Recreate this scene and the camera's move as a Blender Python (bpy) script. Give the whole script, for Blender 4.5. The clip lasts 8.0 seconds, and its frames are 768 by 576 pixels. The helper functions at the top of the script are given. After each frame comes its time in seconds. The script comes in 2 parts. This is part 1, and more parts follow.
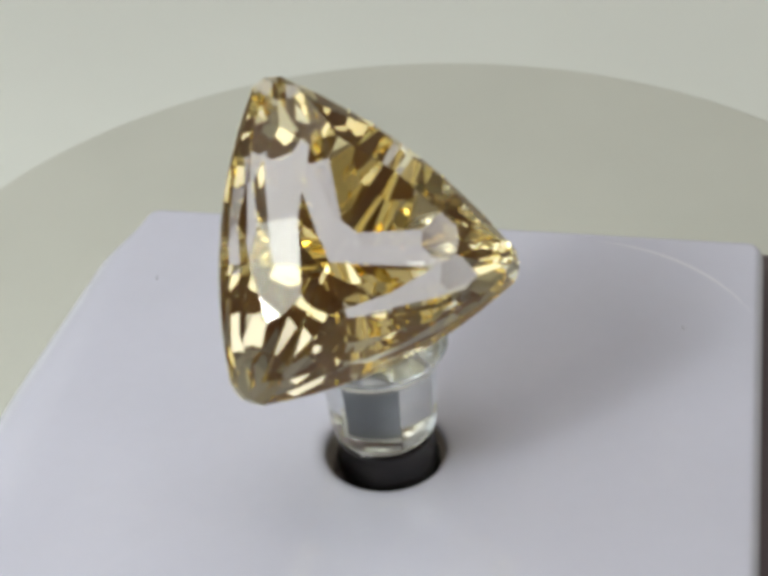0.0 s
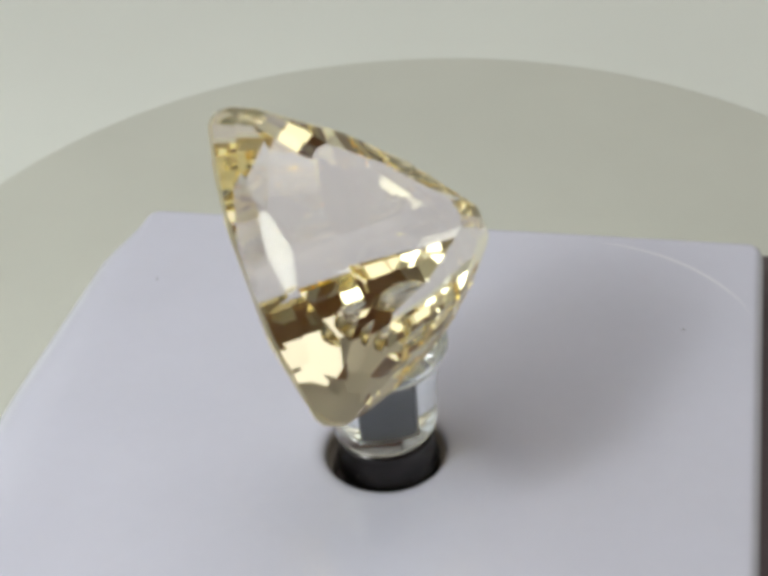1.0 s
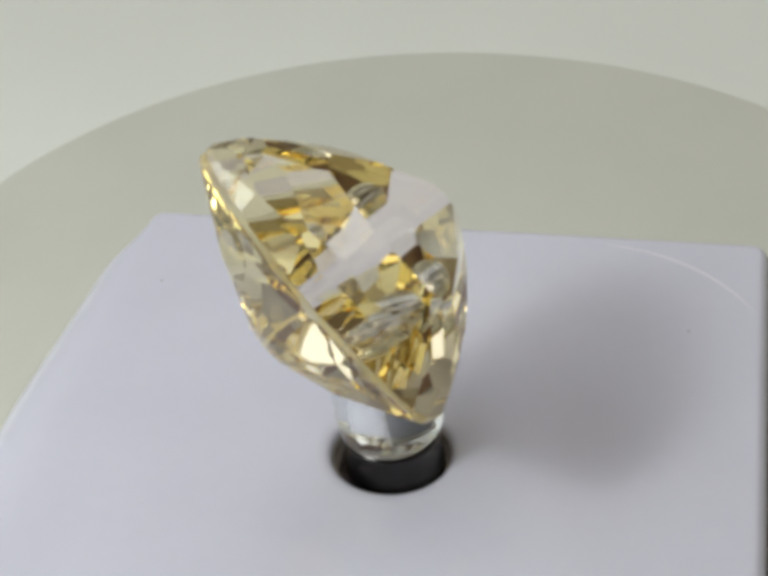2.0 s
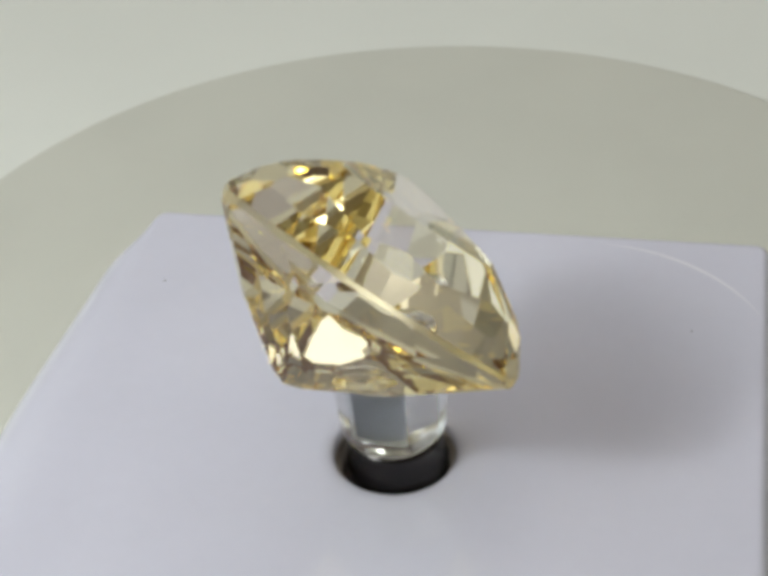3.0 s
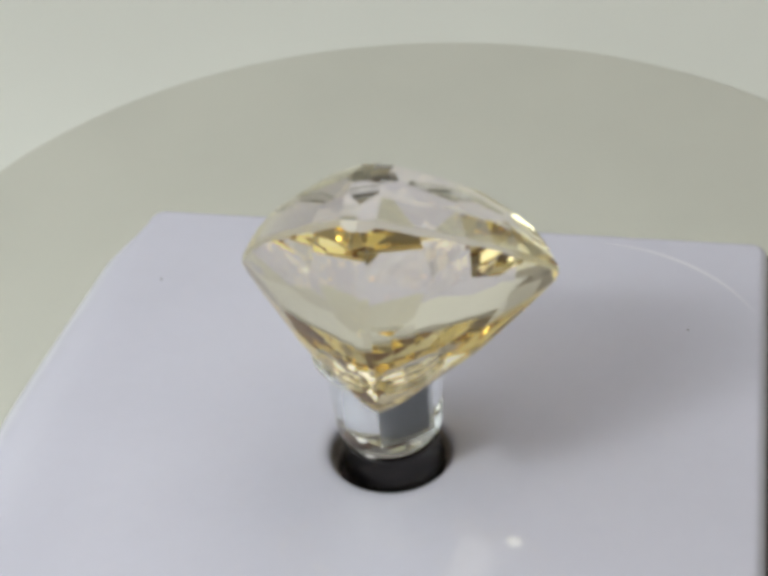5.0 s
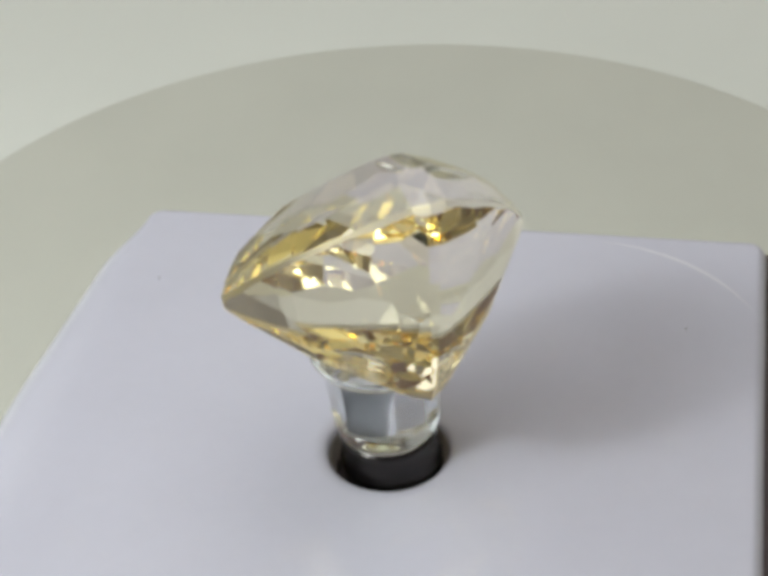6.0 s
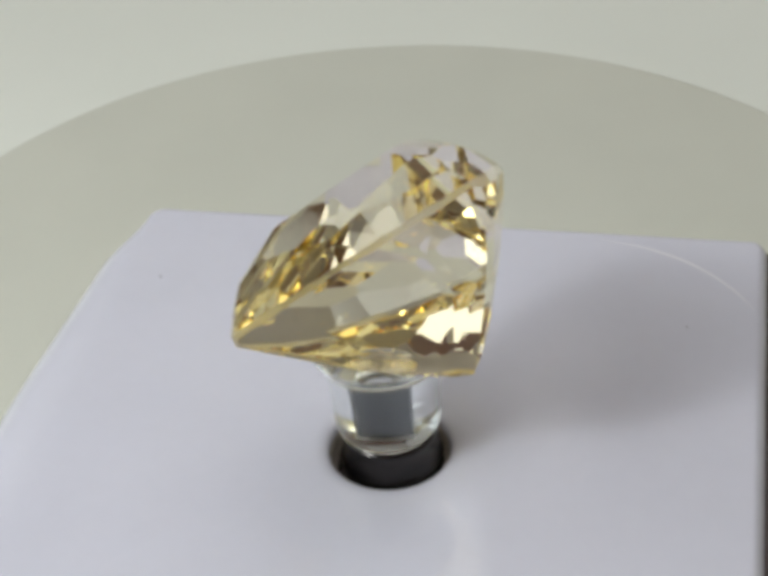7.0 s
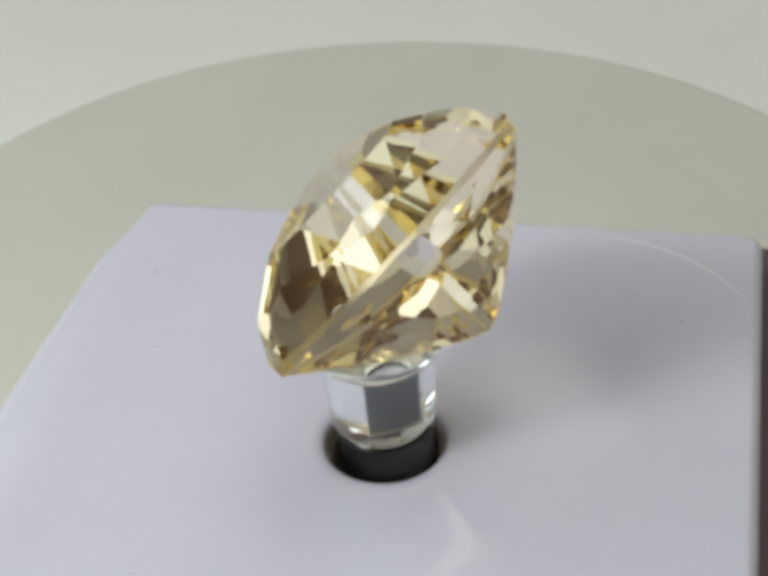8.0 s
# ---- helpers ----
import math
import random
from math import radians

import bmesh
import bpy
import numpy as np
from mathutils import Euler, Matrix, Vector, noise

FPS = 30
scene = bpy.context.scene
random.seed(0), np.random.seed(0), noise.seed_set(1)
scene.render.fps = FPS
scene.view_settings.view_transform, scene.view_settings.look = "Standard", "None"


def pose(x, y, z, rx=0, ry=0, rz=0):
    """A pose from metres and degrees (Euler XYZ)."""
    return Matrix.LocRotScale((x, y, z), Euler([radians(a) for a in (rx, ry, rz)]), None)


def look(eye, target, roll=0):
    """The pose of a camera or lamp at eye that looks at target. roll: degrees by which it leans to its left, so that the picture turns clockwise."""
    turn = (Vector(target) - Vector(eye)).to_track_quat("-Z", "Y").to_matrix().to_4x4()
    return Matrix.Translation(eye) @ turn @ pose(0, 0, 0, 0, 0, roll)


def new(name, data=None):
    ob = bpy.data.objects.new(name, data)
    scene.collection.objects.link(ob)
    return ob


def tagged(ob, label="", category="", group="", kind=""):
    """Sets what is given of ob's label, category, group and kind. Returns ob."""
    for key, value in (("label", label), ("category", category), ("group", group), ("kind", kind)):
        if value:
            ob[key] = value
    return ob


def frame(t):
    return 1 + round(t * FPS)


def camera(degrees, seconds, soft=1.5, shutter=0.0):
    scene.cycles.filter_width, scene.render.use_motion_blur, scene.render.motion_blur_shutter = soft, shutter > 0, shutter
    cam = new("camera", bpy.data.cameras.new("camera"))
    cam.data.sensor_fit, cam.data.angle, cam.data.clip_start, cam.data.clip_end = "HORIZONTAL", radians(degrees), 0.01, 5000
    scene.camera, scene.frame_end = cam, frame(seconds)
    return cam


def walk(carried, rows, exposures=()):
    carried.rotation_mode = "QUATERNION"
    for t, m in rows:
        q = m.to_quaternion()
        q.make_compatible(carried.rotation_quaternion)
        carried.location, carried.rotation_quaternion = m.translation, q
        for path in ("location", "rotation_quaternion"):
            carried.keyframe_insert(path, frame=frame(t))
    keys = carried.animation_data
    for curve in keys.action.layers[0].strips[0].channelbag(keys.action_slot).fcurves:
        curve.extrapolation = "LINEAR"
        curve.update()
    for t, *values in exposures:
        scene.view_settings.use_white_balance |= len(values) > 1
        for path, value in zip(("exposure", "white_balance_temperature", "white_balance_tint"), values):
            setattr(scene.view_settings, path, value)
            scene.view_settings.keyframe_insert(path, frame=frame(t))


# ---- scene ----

MM = 0.001                      # the place is small: plans below are in millimetres

# ---- camera and its walk ----
cam = camera(27.84, 8.0, soft=5.0)
EYES = [(0.0, 0.34, -75.86, 69.94), (0.5, 0.40, -75.86, 69.94), (1.0, 0.34, -75.82, 69.99), (1.5, 0.12, -75.73, 70.10), (2.8, -0.23, -75.72, 70.12), (3.0, -0.27, -75.72, 70.12), (3.5, -0.28, -75.84, 69.97), (4.0, -0.05, -75.84, 69.96), (4.6, -0.04, -75.77, 70.06), (5.8, 0.11, -75.85, 69.95), (6.0, 0.14, -75.85, 69.95), (6.5, 0.08, -75.89, 69.90), (7.0, 0.07, -75.91, 69.87), (7.5, 0.22, -76.11, 69.61), (8.0, 0.38, -76.17, 69.52)]
walk(cam, [(t, pose(x * MM, y * MM, z * MM, 53.13) @ pose(0, 0, 0, 0, 0, -3.09)) for t, x, y, z in EYES])

# ---- world, lamps, exposure ----
world = bpy.data.worlds.new("room_air")
scene.world = world
world.use_nodes = True
world.node_tree.nodes["Background"].inputs["Color"].default_value = (0.80, 0.85, 1.0, 1)
world.node_tree.nodes["Background"].inputs["Strength"].default_value = 0.02
scene.view_settings.exposure = -1.40
scene.cycles.max_bounces, scene.cycles.glossy_bounces, scene.cycles.transmission_bounces = 28, 20, 24
scene.cycles.caustics_refractive, scene.cycles.caustics_reflective, scene.cycles.blur_glossy = True, True, 0.0


def area_lamp(name, eye, target, wide, high, watts, colour):
    lamp = bpy.data.lights.new(name, "AREA")
    lamp.shape, lamp.size, lamp.size_y, lamp.energy, lamp.color = "RECTANGLE", wide, high, watts, colour
    ob = new(name, lamp)
    ob.matrix_world = look(eye, target)
    return ob


# Broad fill from an added ceiling panel, out of view.
area_lamp("ceiling_fill_light", (0.18, 0.40, 1.585), (0.18, 0.40, 0), 1.36, 1.66, 11, (0.985, 1.0, 0.965))
# Light of an added, unseen window, for sparkle inside the stone.
area_lamp("window_sparkle_light", (-0.68, 0.02, 0.78), (0.32, 0.02, 0.78), 0.9, 0.84, 5.2, (0.95, 0.985, 1.0))
area_lamp("desk_lamp_light", (-0.118, -0.071, 0.132), (0, 0, 0.0), 0.07, 0.07, 0.26, (0.93, 0.99, 1.0))
area_lamp("desk_lamp_bulb_light", (-0.1176, -0.0707, 0.1315), (0, 0, 0.0), 0.02, 0.02, 0.16, (0.95, 0.99, 0.98))


# ---- materials ----
def material(name, colour, rough, metal=0.0, spots=0.04, scale=300.0, bump=0.0, bump_scale=4000.0, coat=0.0, spec=0.5):
    m = bpy.data.materials.new(name)
    m.use_nodes = True
    nt = m.node_tree
    b = nt.nodes["Principled BSDF"]
    b.inputs["Roughness"].default_value = rough
    b.inputs["Metallic"].default_value = metal
    b.inputs["Coat Weight"].default_value = coat
    b.inputs["Coat Roughness"].default_value = 0.04
    b.inputs["Specular IOR Level"].default_value = spec
    where = nt.nodes.new("ShaderNodeTexCoord")
    big = nt.nodes.new("ShaderNodeTexNoise")
    big.inputs["Scale"].default_value, big.inputs["Detail"].default_value = scale, 6
    fine = nt.nodes.new("ShaderNodeTexNoise")
    fine.inputs["Scale"].default_value, fine.inputs["Detail"].default_value = bump_scale, 3
    both = nt.nodes.new("ShaderNodeMath")
    both.operation = "MULTIPLY_ADD"
    both.inputs[1].default_value = 0.35
    ramp = nt.nodes.new("ShaderNodeValToRGB")
    low = [c * (1 - spots) for c in colour]
    high = [min(1, c * (1 + spots)) for c in colour]
    ramp.color_ramp.elements[0].position, ramp.color_ramp.elements[0].color = 0.35, (*low, 1)
    ramp.color_ramp.elements[1].position, ramp.color_ramp.elements[1].color = 0.95, (*high, 1)
    for n in (big, fine):
        nt.links.new(where.outputs["Object"], n.inputs["Vector"])
    nt.links.new(fine.outputs["Fac"], both.inputs[0])
    nt.links.new(big.outputs["Fac"], both.inputs[2])
    nt.links.new(both.outputs[0], ramp.inputs["Fac"])
    nt.links.new(ramp.outputs["Color"], b.inputs["Base Color"])
    if bump:
        relief = nt.nodes.new("ShaderNodeBump")
        relief.inputs["Strength"].default_value, relief.inputs["Distance"].default_value = bump, 0.0001
        nt.links.new(fine.outputs["Fac"], relief.inputs["Height"])
        nt.links.new(relief.outputs["Normal"], b.inputs["Normal"])
    return m


def clear(name, colour, ior, rough=0.0):
    m = bpy.data.materials.new(name)
    m.use_nodes = True
    nt = m.node_tree
    nt.nodes.remove(nt.nodes["Principled BSDF"])
    g = nt.nodes.new("ShaderNodeBsdfGlass")
    g.inputs["Color"].default_value = (*colour, 1)
    g.inputs["IOR"].default_value, g.inputs["Roughness"].default_value = ior, rough
    nt.links.new(g.outputs["BSDF"], nt.nodes["Material Output"].inputs["Surface"])
    return m


def crystal(name, passing, inner, ior, rough=0.0):
    """A coloured stone: what passes straight through stays pale, what is thrown back inside takes on the colour."""
    m = bpy.data.materials.new(name)
    m.use_nodes = True
    nt = m.node_tree
    nt.nodes.remove(nt.nodes["Principled BSDF"])
    bend, gloss = nt.nodes.new("ShaderNodeBsdfRefraction"), nt.nodes.new("ShaderNodeBsdfGlossy")
    share, both = nt.nodes.new("ShaderNodeFresnel"), nt.nodes.new("ShaderNodeMixShader")
    bend.inputs["Color"].default_value, gloss.inputs["Color"].default_value = (*passing, 1), (*inner, 1)
    bend.inputs["IOR"].default_value, share.inputs["IOR"].default_value = ior, ior
    bend.inputs["Roughness"].default_value, gloss.inputs["Roughness"].default_value = rough, rough
    nt.links.new(share.outputs[0], both.inputs[0])
    nt.links.new(bend.outputs[0], both.inputs[1])
    nt.links.new(gloss.outputs[0], both.inputs[2])
    nt.links.new(both.outputs[0], nt.nodes["Material Output"].inputs["Surface"])
    return m


def glowing(name, colour, strength):
    m = bpy.data.materials.new(name)
    m.use_nodes = True
    b = m.node_tree.nodes["Principled BSDF"]
    b.inputs["Base Color"].default_value = (*colour, 1)
    b.inputs["Emission Color"].default_value = (*colour, 1)
    b.inputs["Emission Strength"].default_value = strength
    return m


PLASTIC = material("cool_white_plastic", (0.678, 0.683, 0.79), 0.07, spots=0.03, scale=90, bump=0.006, bump_scale=900, coat=0.2)
PLATE = material("warm_grey_laminate", (0.628, 0.638, 0.567), 0.45, spots=0.04, scale=60, bump=0.05)
CLOTH = material("white_table_paper", (0.785, 0.81, 0.755), 0.7, spots=0.03, scale=25, bump=0.1)
COLLAR = material("polished_gunmetal", (0.055, 0.052, 0.05), 0.09, metal=1.0, spots=0.2, scale=500)
CORE_GREY = material("dark_grey_satin", (0.10, 0.11, 0.125), 0.4, metal=0.2, spots=0.08, scale=400)
FOOT_WHITE = material("white_foot_disc", (0.78, 0.79, 0.80), 0.4, metal=0.0, spots=0.1, scale=600)
FLOORING = material("pale_grey_flooring", (0.45, 0.43, 0.41), 0.5, scale=6, bump=0.1, bump_scale=120)
RIGHT_WALL = material("grey_wall_paint", (0.66, 0.65, 0.63), 0.8, scale=4, bump=0.1, bump_scale=120)
GEM = crystal("pale_yellow_crystal", (1.0, 0.977, 0.925), (0.995, 0.955, 0.80), 1.60)
GIRDLE = crystal("ground_yellow_crystal", (0.995, 0.98, 0.88), (0.995, 0.975, 0.85), 1.60, 0.45)
ACRYLIC = clear("clear_acrylic", (0.975, 0.985, 0.985), 1.49)
PANE = clear("window_glass", (0.98, 0.99, 0.985), 1.45)
GLUE = clear("clear_glue", (0.98, 0.98, 0.97), 1.45, 0.05)
WALL = material("white_wall_paint", (0.80, 0.79, 0.76), 0.8, scale=4, bump=0.1, bump_scale=120)
BROWN_WALL = material("brown_wall_paint", (0.38, 0.205, 0.135), 0.7, spots=0.2, scale=4, bump=0.1, bump_scale=120)
CEILING = material("ceiling_brown", (0.38, 0.185, 0.108), 0.6, spots=0.3, scale=3, bump=0.1, bump_scale=120)
GLOW = glowing("panel_diffuser", (1.0, 0.97, 0.90), 1.7)
SHADE_BODY = material("shade_plum_plastic", (0.11, 0.08, 0.09), 0.5, spots=0.15, scale=120, bump=0.05)
# Pale colour of the reflection that is modelled on the box's top.
GLINT_LINE = material("glint_line", (0.80, 0.80, 0.86), 0.3, spots=0.02)
HOLE_LINING = material("grey_brown_plastic", (0.42, 0.385, 0.365), 0.3, spots=0.15, scale=300, coat=0.2)
RIM_SHADE = material("rim_shade_grey", (0.22, 0.22, 0.25), 0.6, spots=0.1, scale=300)
DUST = material("grey_dust", (0.12, 0.11, 0.12), 0.8, spots=0.2, scale=900)
TRIM = material("white_metal_trim", (0.7, 0.7, 0.7), 0.4, scale=20)


# ---- helpers of the builder ----
def mesh_of(name, bm, mat, smooth=False):
    me = bpy.data.meshes.new(name)
    bmesh.ops.recalc_face_normals(bm, faces=bm.faces)
    bm.to_mesh(me)
    bm.free()
    me.materials.append(mat)
    for p in me.polygons:
        p.use_smooth = smooth
    return me


def part(name, bm, mat, parent=None, label="", smooth=False):
    ob = new(name, mesh_of(name, bm, mat, smooth))
    ob.parent = parent
    return tagged(ob, label) if label else ob


def block(x0, y0, z0, x1, y1, z1, bevel=0.0, segments=2):
    bm = bmesh.new()
    bmesh.ops.create_cube(bm, size=1)
    for v in bm.verts:
        v.co = Vector(((x0 + x1) / 2 + v.co.x * (x1 - x0), (y0 + y1) / 2 + v.co.y * (y1 - y0), (z0 + z1) / 2 + v.co.z * (z1 - z0)))
    if bevel:
        bmesh.ops.bevel(bm, geom=bm.edges[:], offset=bevel, segments=segments, profile=0.5, affect="EDGES")
    return bm


def lathe(profile, steps=72, ends=True):
    """A turned body from (radius, height) rows, closed at both ends unless told not to."""
    bm = bmesh.new()
    rings = []
    for r, z in profile:
        if r < 1e-9:
            rings.append([bm.verts.new((0, 0, z))])
            continue
        ring = []
        for k in range(steps):
            a = 2 * math.pi * k / steps
            ring.append(bm.verts.new((r * math.cos(a), r * math.sin(a), z)))
        rings.append(ring)
    for a, b in zip(rings, rings[1:]):
        for k in range(steps):
            n = (k + 1) % steps
            if len(a) == 1 and len(b) > 1:
                bm.faces.new((a[0], b[k], b[n]))
            elif len(b) == 1 and len(a) > 1:
                bm.faces.new((a[k], a[n], b[0]))
            elif len(a) > 1:
                bm.faces.new((a[k], a[n], b[n], b[k]))
    for ring, first in ((rings[0], True), (rings[-1], False)):
        if ends and len(ring) > 1:
            bm.faces.new(ring[::-1] if first else ring)
    return bm


# ---- the unseen room added round the table, the table ----
TABLE_Z = -13 * MM
FLOOR_Z = TABLE_Z - 0.75
X0, X1, Y0, Y1, TOP = -0.6, 1.9, -1.9, 1.9, 1.65


def room():
    tagged(part("floor", block(X0 - .1, Y0 - .1, FLOOR_Z - .05, X1 + .1, Y1 + .1, FLOOR_Z), FLOORING), "plain pale grey floor of the room", "floor", kind="structure")
    # Ceiling out of view; its brown gives the dark tones inside the stone.
    tagged(part("ceiling", block(X0 - .1, Y0 - .1, TOP, X1 + .1, Y1 + .1, TOP + .05), CEILING), "unseen brown ceiling, coloured for the stone's dark reflections", "ceiling", kind="structure")
    tagged(part("wall_east", block(X1, Y0, FLOOR_Z, X1 + .1, Y1, TOP), RIGHT_WALL), "plain grey painted wall", "wall", kind="structure")
    tagged(part("wall_north", block(X0 - .1, Y1, FLOOR_Z, X1 + .1, Y1 + .1, TOP), WALL), "plain white painted wall", "wall", kind="structure")
    # Wall added behind the camera, brown so that some facets reflect dark.
    tagged(part("wall_south", block(X0 - .1, Y0 - .1, FLOOR_Z, X1 + .1, Y0, TOP), BROWN_WALL), "unseen brown wall added to darken the stone's reflections", "wall", kind="structure")
    west = block(X0 - .1, Y0, FLOOR_Z, X0, -.44, TOP)                # the window's opening is left free in this wall
    for y0, z0, y1, z1 in ((-.44, FLOOR_Z, .48, .34), (-.44, 1.22, .48, TOP), (.48, FLOOR_Z, Y1, TOP)):
        piece = bpy.data.meshes.new("piece")
        bm = block(X0 - .1, y0, z0, X0, y1, z1)
        bm.to_mesh(piece)
        bm.free()
        west.from_mesh(piece)
        bpy.data.meshes.remove(piece)
    tagged(part("wall_west", west, WALL), "plain white painted wall with the added window", "wall", kind="structure")
    # Window added out of view; its bars break up the stone's highlights.
    window = tagged(new("added_window"), "unseen four-pane window added to put sparkle in the stone", "window", kind="structure")
    for y0, z0, y1, z1 in ((-.44, .34, -.39, 1.22), (.43, .34, .48, 1.22), (-.39, .34, .43, .39), (-.39, 1.17, .43, 1.22)):
        part("window_frame", block(X0 - .06, y0, z0, X0 - .01, y1, z1, .004), TRIM, window)
    part("mullion", block(X0 - .055, .0, .39, X0 - .015, .04, 1.17, .003), TRIM, window)
    for y0, y1 in ((-.39, .0), (.04, .43)):
        part("glazing_bar", block(X0 - .052, y0, .765, X0 - .018, y1, .795, .003), TRIM, window)
        for z0, z1 in ((.39, .765), (.795, 1.17)):
            pane = part("pane", block(X0 - .037, y0, z0, X0 - .033, y1, z1), PANE, window)
            pane.visible_shadow = False
    part("window_sill", block(X0 - .005, -.48, .31, X0 + .06, .52, .338, .004), TRIM, window)
    # Glowing panel added overhead to brighten stone and table.
    light = tagged(new("ceiling_fill_panel"), "wide white ceiling panel added as unseen fill light", "ceiling light")
    light.location = (0.18, 0.40, TOP)
    part("frame", block(-.73, -.88, -.05, .73, .88, -.001, .004), TRIM, light)
    part("diffuser", block(-.69, -.84, -.054, .69, .84, -.0505), GLOW, light, "glowing diffuser")


def table():
    t = tagged(new("table"), "table covered with plain white paper", "table")
    t.location = (0, 0.2, TABLE_Z)
    part("tabletop", block(-.47, -.65, -.03, .75, .6, 0, .003), CLOTH, t, "white paper-covered top")
    for x in (-.42, .68):
        for y in (-.58, .53):
            part("leg", block(x - .025, y - .025, FLOOR_Z - TABLE_Z, x + .025, y + .025, -.03, .003), TRIM, t)


def desk_lamp():
    """A small lamp on the table beside the camera, its head turned to the stone."""
    lamp = tagged(new("desk_lamp"), "small white desk lamp standing on the table, switched on", "desk lamp")
    head = look((-0.1206, -0.0725, 0.1349), (0, 0, 0))
    shade = part("shade", lathe([(r * 0.5, z * 0.5) for r, z in ((.02, .10), (.045, .095), (.085, .03), (.098, -.006), (.102, -.006), (.09, .032), (.05, .102), (.02, .108))], 48), TRIM, lamp, "white cone shade", True)
    part("diffuser", lathe([(0, .003), (.042, .003), (.042, .006), (0, .0065)], 48), GLOW, shade, "glowing diffuser")
    shade.matrix_local = head
    foot, neck = Vector((-0.25, -0.17, TABLE_Z)), head @ Vector((0, 0, .036))
    base = part("base", lathe([(.055, 0), (.06, .003), (.06, .012), (.055, .016), (.02, .02), (0, .02)], 48), TRIM, lamp, "round weighted base", True)
    base.location = foot
    a, b = foot + Vector((0, 0, .018)), neck
    stem = part("stem", lathe([(.006, 0), (.006, (b - a).length)], 20), TRIM, lamp, "slim straight stem", True)
    stem.matrix_local = Matrix.Translation(a) @ (b - a).to_track_quat("Z", "Y").to_matrix().to_4x4()


# ---- the round plate and the white box ----
PLATE_R = 48.6


def round_plate():
    plate = tagged(new("round_plate"), "round warm grey plate under the white box", "plate")
    r = PLATE_R * MM
    z = -10 * MM - TABLE_Z
    part("disc", lathe([(r - .0006, 0.0), (r, .0005), (r, z - .0007), (r - .0002, z - .0002), (r - .0007, z), (r * .5, z), (0, z)], 160), PLATE, plate)
    return plate


def white_box():
    """Shallow box with rounded rims and a lipped round hole for the spindle; its side rim swells out behind the back corner."""
    box = tagged(new("display_box"), "glossy cool white plastic display box with rounded edges", "display box")
    box.matrix_world = pose(0, 0, -10 * MM, 0, 0, -11.1)
    x0, x1, y0, y1, rc = -23.3, 24.4, -28.0, 25.25, 0.45
    inner = []
    for cx, cy, a0 in ((x1 - rc, y1 - rc, 0), (x0 + rc, y1 - rc, 90), (x0 + rc, y0 + rc, 180), (x1 - rc, y0 + rc, 270)):
        for k in range(9):
            a = math.radians(a0 + 90 * k / 8)
            inner.append((Vector((cx + rc * math.cos(a), cy + rc * math.sin(a), 0)), Vector((math.cos(a), math.sin(a), 0))))
        if a0 in (90, 270):                       # the long sides get more stations, closest behind the back corner
            y_from, y_to = (cy, y0 + rc) if a0 == 90 else (cy, y1 - rc)
            x = x0 if a0 == 90 else x1
            for k in range(1, 24):
                inner.append((Vector((x, y_from + (y_to - y_from) * ((k / 24) ** 1.7 if a0 == 90 else k / 24), 0)), Vector((-1 if a0 == 90 else 1, 0, 0))))
    # the right side runs in a little towards the front
    inner = [(p - Vector((1.4 * min(1, max(0, (y1 - p.y) / 37)) if p.x > 0 else 0, 0, 0)), out) for p, out in inner]

    def ease(u):
        u = min(1, max(0, u))
        return u * u * (3 - 2 * u)

    rim = [(0.9, None), (1.0, 0.0)] + [(math.cos(math.radians(a)), math.sin(math.radians(a))) for a in range(6, 91, 6)]
    bm = bmesh.new()
    rings = []
    for share, lift in rim:
        ring = []
        for p, out in inner:
            back = y1 - p.y
            left = out.x < -0.01
            swell = ease(back / 6.0)
            side = 1.0 + 3.1 * swell + 2.0 * ease(back / 26) if left else 0.9
            drop = 1.5 + 3.5 * swell if left else 1.5
            z = -6.5 if lift is None else -drop + drop * lift
            d = Vector((out.x * side, out.y * 1.5, 0)) * share
            ring.append(bm.verts.new((p + d + Vector((0, 0, 10 + z))) * MM))
        rings.append(ring)
    n = len(rings[0])
    for a, b in zip(rings, rings[1:]):
        for k in range(n):
            bm.faces.new((a[k], a[(k + 1) % n], b[(k + 1) % n], b[k]))
    # the hole: a rounded lip, then a straight wall
    lip = ((5.05, 0.0), (4.75, -0.025), (4.5, -0.08), (4.28, -0.17), (4.1, -0.32), (4.0, -0.56), (3.98, -1.0), (3.98, -3.0))
    steps = 96
    wells = [[bm.verts.new(((r * math.cos(2 * math.pi * k / steps) - 0.12) * MM, (r * math.sin(2 * math.pi * k / steps) + 0.1) * MM, (10 + z) * MM)) for k in range(steps)] for r, z in lip]
    mouth = [bm.edges.new((wells[0][k], wells[0][(k + 1) % steps])) for k in range(steps)]
    brim = [bm.edges.get((rings[-1][k], rings[-1][(k + 1) % n])) for k in range(n)]
    bmesh.ops.triangle_fill(bm, edges=mouth + brim, use_beauty=True, use_dissolve=False)
    for a, b in zip(wells, wells[1:]):
        for k in range(steps):
            bm.faces.new((a[k], a[(k + 1) % steps], b[(k + 1) % steps], b[k]))
    shell = part("shell", bm, PLASTIC, box, smooth=True)
    for p in shell.data.polygons:
        p.use_smooth = p.normal.z < 0.9999
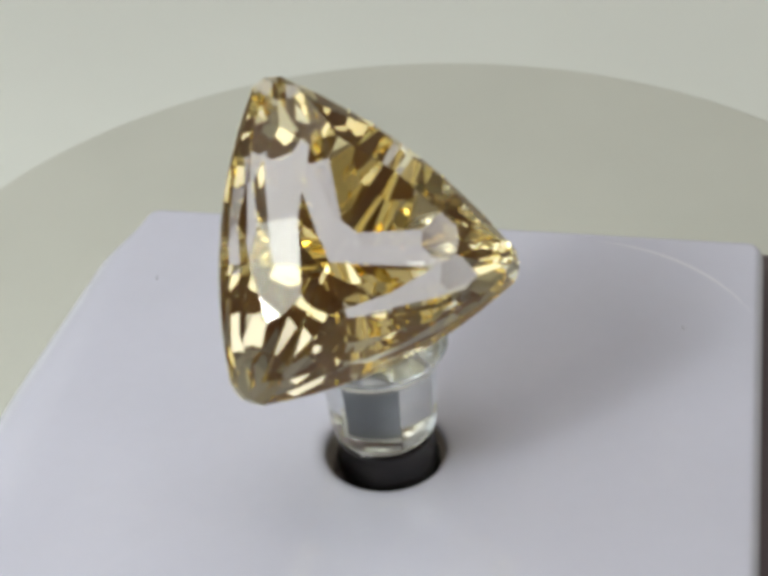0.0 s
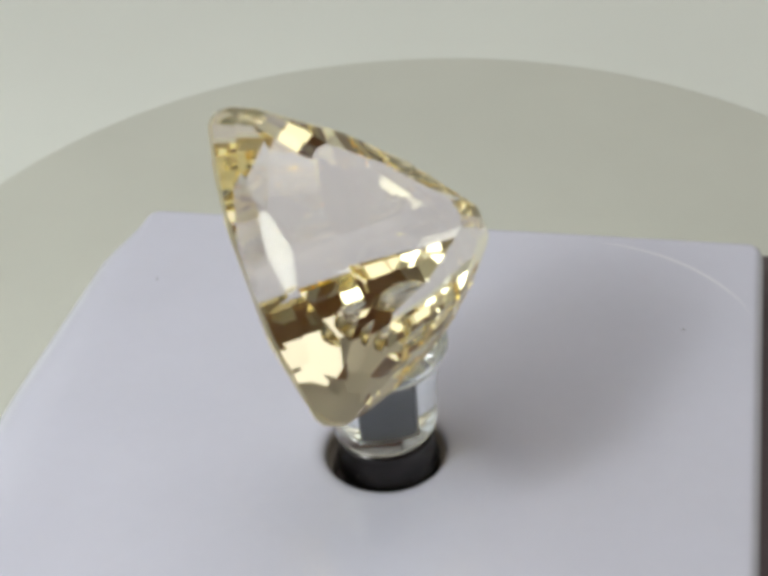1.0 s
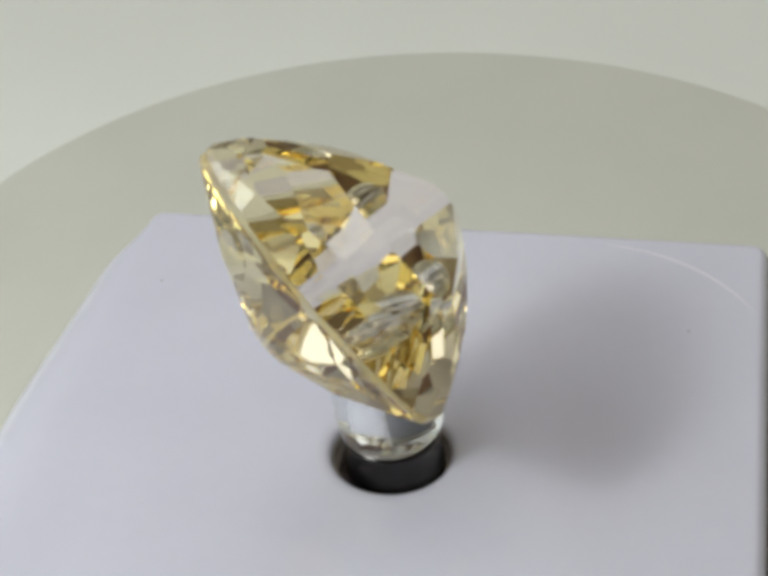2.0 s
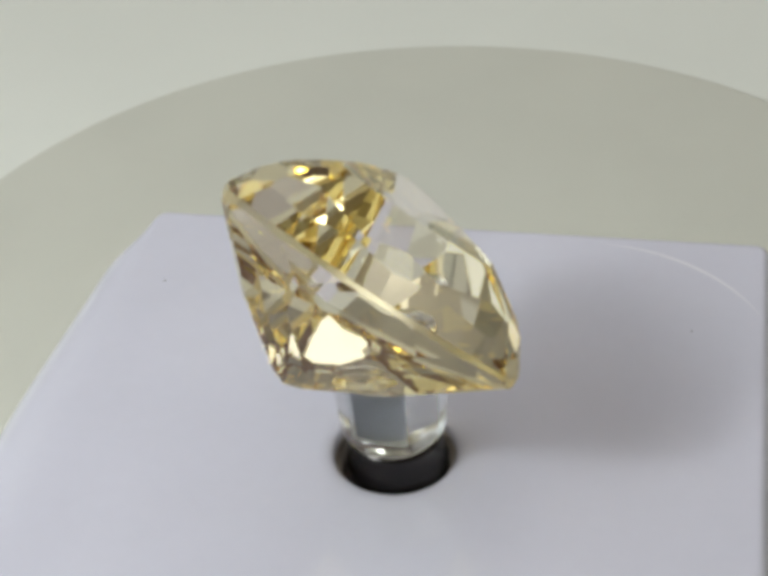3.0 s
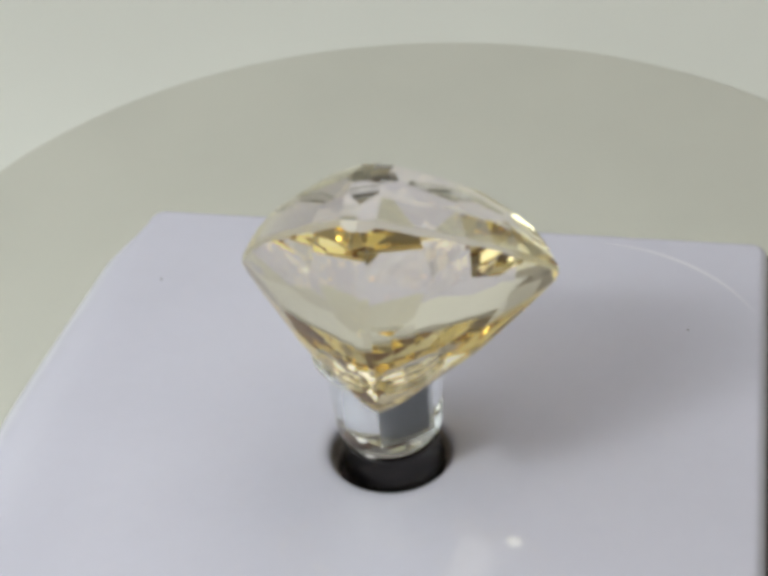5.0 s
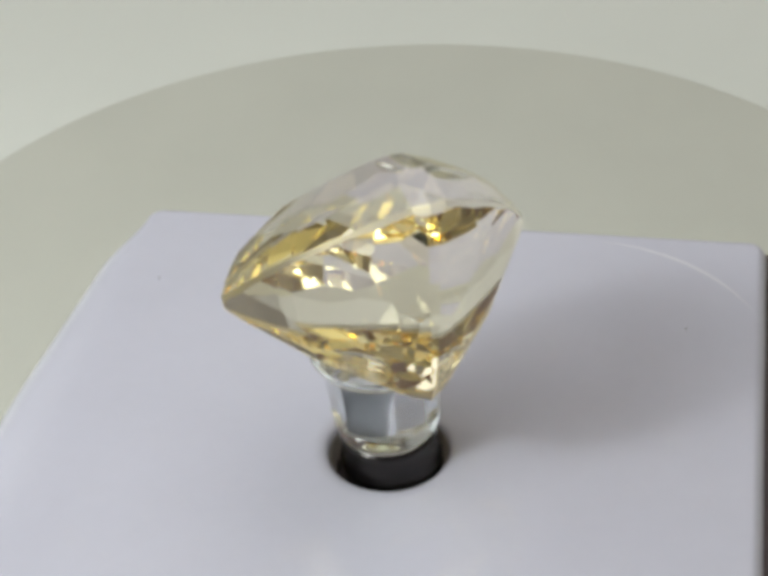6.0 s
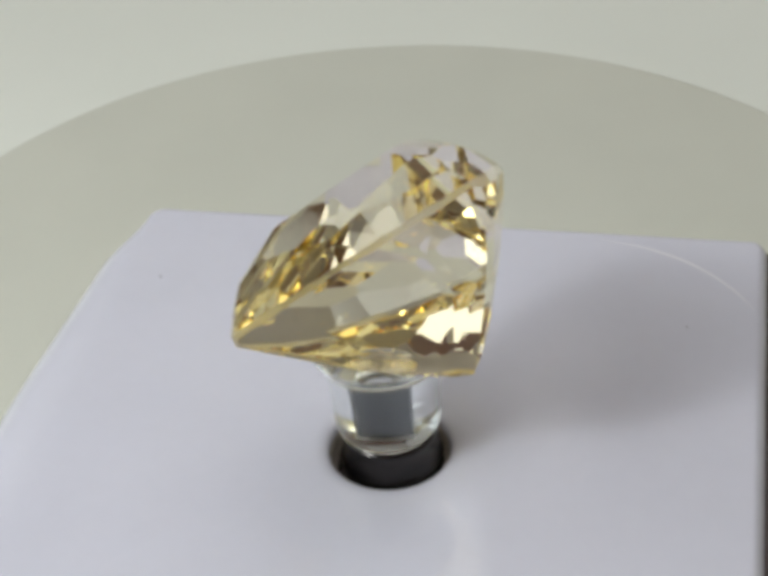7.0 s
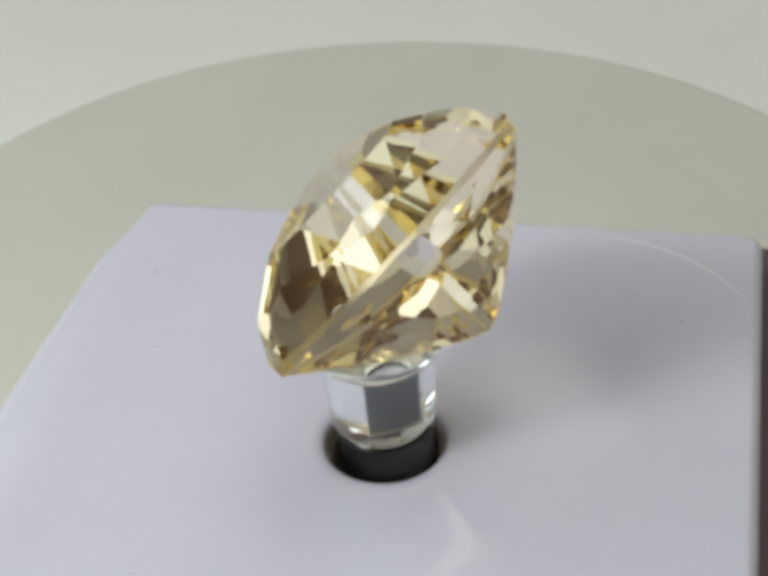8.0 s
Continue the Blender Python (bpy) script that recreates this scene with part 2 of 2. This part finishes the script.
    # Base added wider at right; its dark colour carries the shade on that side.
    part("base", block(-24.4 * MM, -29 * MM, 0, 28.4 * MM, 29.2 * MM, 6.9 * MM, 0.8 * MM, 3), SHADE_BODY, box, "dark plum base, coloured as the shade along the right side")
    # Lining added to darken the inside of the hole by its colour.
    cup = ((3.97, -0.6), (3.9, -0.66), (3.87, -0.8), (3.84, -1.2), (3.78, -1.3), (3.62, -1.33), (3.6, -3.05), (3.97, -3.05), (3.97, -0.6))
    part("hole_lining", lathe([(r * MM, (10 + z) * MM) for r, z in cup], 96, ends=False), HOLE_LINING, box, "grey brown cup inside the hole", True).location = (-0.12 * MM, 0.1 * MM, 0)
    # Grey strip added as the dark line of shade below the left rim.
    part("shade_strip", block(-30.62 * MM, -27 * MM, 2.2 * MM, -28.0 * MM, 12.6 * MM, 3.4 * MM, 0.15 * MM), RIM_SHADE, box, "thin grey strip standing in for shade under the rim")
    # a raised pale arc that stands in for a reflection on the glossy top
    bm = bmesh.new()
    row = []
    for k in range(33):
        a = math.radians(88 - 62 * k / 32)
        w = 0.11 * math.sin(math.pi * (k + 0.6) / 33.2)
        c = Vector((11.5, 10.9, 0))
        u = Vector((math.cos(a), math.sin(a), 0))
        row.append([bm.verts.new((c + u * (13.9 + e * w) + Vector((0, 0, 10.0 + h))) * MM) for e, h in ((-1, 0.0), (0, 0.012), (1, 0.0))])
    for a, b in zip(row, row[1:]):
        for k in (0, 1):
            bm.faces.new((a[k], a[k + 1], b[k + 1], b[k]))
    part("glint_arc", bm, GLINT_LINE, shell, "pale arc standing in for a reflection on the glossy top").matrix_parent_inverse = Matrix()
    return box


# ---- the turning post with its collar, and the stone ----
def display_post():
    post = tagged(new("display_post"), "clear acrylic post with flared cup on a dark metal spindle", "display post")
    collar = ((3.25, -3.05), (3.25, -1.0), (3.36, -0.86), (3.42, -0.66), (3.36, -0.46), (3.22, -0.34), (3.18, 1.4), (3.26, 1.7), (3.2, 1.9), (0, 1.9))
    part("collar", lathe([(r * MM, z * MM) for r, z in collar], 96), COLLAR, post, "dark polished metal spindle with a raised bead", True)
    rod = [(2.85, 2.12), (3.1, 2.15), (3.32, 2.28), (3.45, 2.5), (3.5, 2.8), (3.52, 3.4), (3.6, 5.0), (3.7, 6.5), (3.82, 7.4), (4.0, 7.95), (4.22, 8.35), (4.44, 8.65), (4.5, 8.8), (4.45, 8.95), (4.25, 9.0), (3.0, 9.0), (0, 9.0)]
    rod = part("rod", lathe([(r * MM, z * MM) for r, z in rod], 96), ACRYLIC, post, "clear acrylic rod with flared cup", True)
    # White disc added as a reflector, to lighten the clear foot above it.
    part("foot_disc", lathe([(r * MM, z * MM) for r, z in ((3.05, 1.91), (3.1, 1.94), (3.1, 2.0), (3.05, 2.04), (0, 2.04))], 72), FOOT_WHITE, post, "thin white disc added to brighten the rod's foot", True)
    h = 1.5                                       # a square bore in the rod; its dark core stands in for a reflection
    bore = part("bore", block(-h * MM, -h * MM, 2.55 * MM, h * MM, h * MM, 7.55 * MM), ACRYLIC, rod, "square bore in the clear rod")
    bore.data.flip_normals()
    h = 1.3
    part("core", block(-h * MM, -h * MM, 2.6 * MM, h * MM, h * MM, 7.5 * MM, 0.08 * MM), CORE_GREY, rod, "square dark core standing in for a dark reflection")
    part("glue", lathe([(r * MM, z * MM) for r, z in ((2.9, 9.004), (2.95, 9.1), (2.6, 9.6), (1.9, 10.1), (0.9, 10.5), (0, 10.6))], 48), GLUE, post, "clear glue under the stone", True)
    return post


def stone_plan(n):
    """The girdle: three blunt corners, bowed sides, n points a side."""
    radii, cuts, bow = (11.0, 10.78, 11.1), (1.15, 0.94, 0.94), 1.27
    ends, plan, tips = [], [], []
    for k, r in enumerate(radii):
        a = math.radians(90 + 120 * k)
        c, t = Vector((math.cos(a), math.sin(a))) * r, Vector((-math.sin(a), math.cos(a)))
        ends.append((c - t * cuts[k], c + t * cuts[k]))
        tips.append(c * (1 + 0.3 / r))
    for k in range(3):
        a, b = ends[k][1], ends[(k + 1) % 3][0]
        out = Vector(((b - a).y, -(b - a).x)).normalized()
        for j in range(n):
            u = j / (n - 1)
            plan.append(a + (b - a) * u + out * (bow * 4 * u * (1 - u)))
    return plan, tips


def stone_bounds():
    """The corner points that the cut stone must reach: outline, table, breaks of the pavilion, culet."""
    pts = []
    ring, tips = stone_plan(13)
    for p in ring + tips:
        pts += [(p.x, p.y, 0.36), (p.x, p.y, -0.36)]
    for k, p in enumerate(stone_plan(5)[0]):
        if k % 5 in (0, 2, 4):
            pts.append((p.x * 0.475, p.y * 0.475, 4.44))
        pts.append((p.x * 0.848, p.y * 0.848, 2.68))
        if k % 5 in (0, 4):
            pts += [(p.x * 0.70, p.y * 0.70, -3.85), (p.x * 0.47, p.y * 0.47, -5.9), (p.x * 0.25, p.y * 0.25, -7.65)]
        if k % 5 in (1, 3):
            pts += [(p.x * 0.58, p.y * 0.58, -4.95), (p.x * 0.24, p.y * 0.24, -7.80)]
        if k % 5 == 2:
            pts += [(p.x * 0.68, p.y * 0.68, -3.4), (p.x * 0.43, p.y * 0.43, -6.15)]
    pts.append((0.33, 0.28, -9.04))
    return [Vector(p) for p in pts]


# Facets of one third of the stone: turn from the middle of a side, slope from the table's plane, extra depth.
CROWN_CUTS = [(-13.2, 64, 0), (-7.9, 63, 0), (-2.6, 64, 0), (2.6, 64, 0), (7.9, 63, 0), (13.2, 64, 0),
              (-11, 50, .16), (0, 51, .16), (11, 50, .16), (-5.5, 36, .08), (5.5, 36, .08), (-24, 33, .08), (24, 33, .08),
              (46, 54, .02), (74, 54, .02), (60, 44, .12), (48, 27, .06), (72, 27, .06)]
PAVILION_CUTS = [(-14.5, 63, 0), (-9, 65, 0), (-3, 66, 0), (3, 66, 0), (9, 65, 0), (14.5, 63, 0),
                 (-21, 58, .12), (-7, 59, .20), (7, 59, .20), (21, 58, .12),
                 (-32, 51, .12), (-15, 53, .30), (0, 54, .26), (15, 53, .30), (32, 51, .12),
                 (-44, 46, .08), (44, 46, .08), (-24, 48, .16), (-8, 49, .18), (8, 49, .18), (24, 48, .16),
                 (60, 43, .12), (52, 40, .05), (68, 40, .05), (-38, 42, .12), (-16, 44, .14), (16, 44, .14), (38, 42, .12), (0, 42, .10), (60, 36, .05)]


def gemstone():
    """Trilliant, cut facet by facet: flat table, brilliant crown, thin scalloped girdle, deep pavilion."""
    bounds, chance = stone_bounds(), random.Random(5)
    ring, tips = stone_plan(13)
    outline = []
    for k in range(3):
        outline += [tips[k]] + ring[13 * k:13 * k + 13]
    bm = bmesh.new()
    low, high = [bm.verts.new((p.x, p.y, -12)) for p in outline], [bm.verts.new((p.x, p.y, 4.44)) for p in outline]
    n = len(outline)
    for k in range(n):
        bm.faces.new((low[k], low[(k + 1) % n], high[(k + 1) % n], high[k]))
    bm.faces.new(low[::-1])
    bm.faces.new(high)
    for third in (30, 150, 270):
        for sign, cuts in ((1, CROWN_CUTS), (-1, PAVILION_CUTS)):
            for turn, slope, deep in cuts:
                a, b = math.radians(third + turn + chance.uniform(-.5, .5)), math.radians(slope + chance.uniform(-.4, .4))
                no = Vector((math.cos(a) * math.sin(b), math.sin(a) * math.sin(b), sign * math.cos(b)))
                far = max(no.dot(p) for p in bounds) - deep
                made = bmesh.ops.bisect_plane(bm, geom=bm.verts[:] + bm.edges[:] + bm.faces[:], dist=1e-4, plane_co=no * far, plane_no=no, clear_outer=True)
                rim = [e for e in made["geom_cut"] if isinstance(e, bmesh.types.BMEdge)]
                if rim:
                    bmesh.ops.holes_fill(bm, edges=rim, sides=0)
    bmesh.ops.recalc_face_normals(bm, faces=bm.faces)
    sorted_faces = {"table_facet": [], "crown": [], "girdle": [], "pavilion": []}
    for f in bm.faces:
        tilt = f.normal.z
        kind = "table_facet" if tilt > 0.99 else "crown" if tilt > 0.1 else "pavilion" if tilt < -0.1 else "girdle"
        sorted_faces[kind].append([v.co * MM for v in f.verts])
    bm.free()
    stone = tagged(new("gemstone"), "pale yellow triangular faceted gemstone tilted on a clear post", "gemstone")
    words = {"table_facet": "flat polished table facet", "crown": "faceted crown", "girdle": "thin frosted girdle", "pavilion": "deep faceted pavilion"}
    for kind, faces in sorted_faces.items():
        me = bpy.data.meshes.new(kind)
        places, index, polys = [], {}, []
        for loop in faces:
            row = []
            for c in loop:
                key = tuple(round(q, 8) for q in c)
                if key not in index:
                    index[key] = len(places)
                    places.append(c)
                row.append(index[key])
            polys.append(row)
        me.from_pydata(places, [], polys)
        me.materials.append(GIRDLE if kind == "girdle" else GEM)
        ob = new(kind, me)
        ob.parent = stone
        tagged(ob, words[kind])
    return stone


room()
table()
desk_lamp()
PLATE_THING = round_plate()
white_box()
for x, y, r in ((-17.0, 20.2, 0.085), (21.6, 10.6, 0.07)):
    speck = tagged(part("dust_speck", lathe([(r * .7 * MM, 0), (r * MM, .03 * MM), (r * .6 * MM, .08 * MM), (0, .1 * MM)], 8), DUST, None), "tiny dark dust speck on the white box", "dust speck", "specks on the box")
    speck.location = (x * MM, y * MM, 0)
POST_THING = display_post()
STONE = gemstone()

LEAN = pose(0, 0, 0, 0, -2.12, 0)
TURNS = [(0.0, -0.15), (0.5, 13.95), (1.0, 28.96), (1.5, 43.32), (2.8, 76.94), (3.0, 84.04), (3.5, 99.02), (4.0, 115.69), (4.6, 131.03), (5.8, 161.82), (6.0, 167.55), (6.5, 180.75), (7.0, 192.51), (7.5, 209.96), (8.0, 223.40)]


def motions():
    seat = pose(-1.22 * MM, 0.23 * MM, 16.16 * MM, 0, 0, 28.47) @ pose(0, 0, 0, 44.3) @ pose(0, 0, 0, 0, 0, 121.85)
    walk(STONE, [(t, LEAN @ pose(0, 0, 0, 0, 0, a) @ seat) for t, a in TURNS])
    walk(POST_THING, [(t, LEAN @ pose(0, 0, 0, 0, 0, a - 20)) for t, a in TURNS])
    slides = [(0, 0, 0), (0.5, 0, .5), (1, .1, 1.2), (1.5, .2, 1.9), (2.8, .5, 4.0), (3, .5, 4.2), (3.5, .5, 4.5), (4, .6, 4.7), (4.6, .5, 4.9),
              (5.8, -1.2, 4.5), (6, -1.5, 4.4), (6.5, -2.0, 4.2), (7, -2.4, 4.1), (7.5, -2.9, 4.2), (8, -3.3, 4.1)]
    rows = [(t, pose((3.4 + x) * MM, (22.1 + y) * MM, TABLE_Z)) for t, x, y in slides]
    walk(PLATE_THING, rows)


motions()
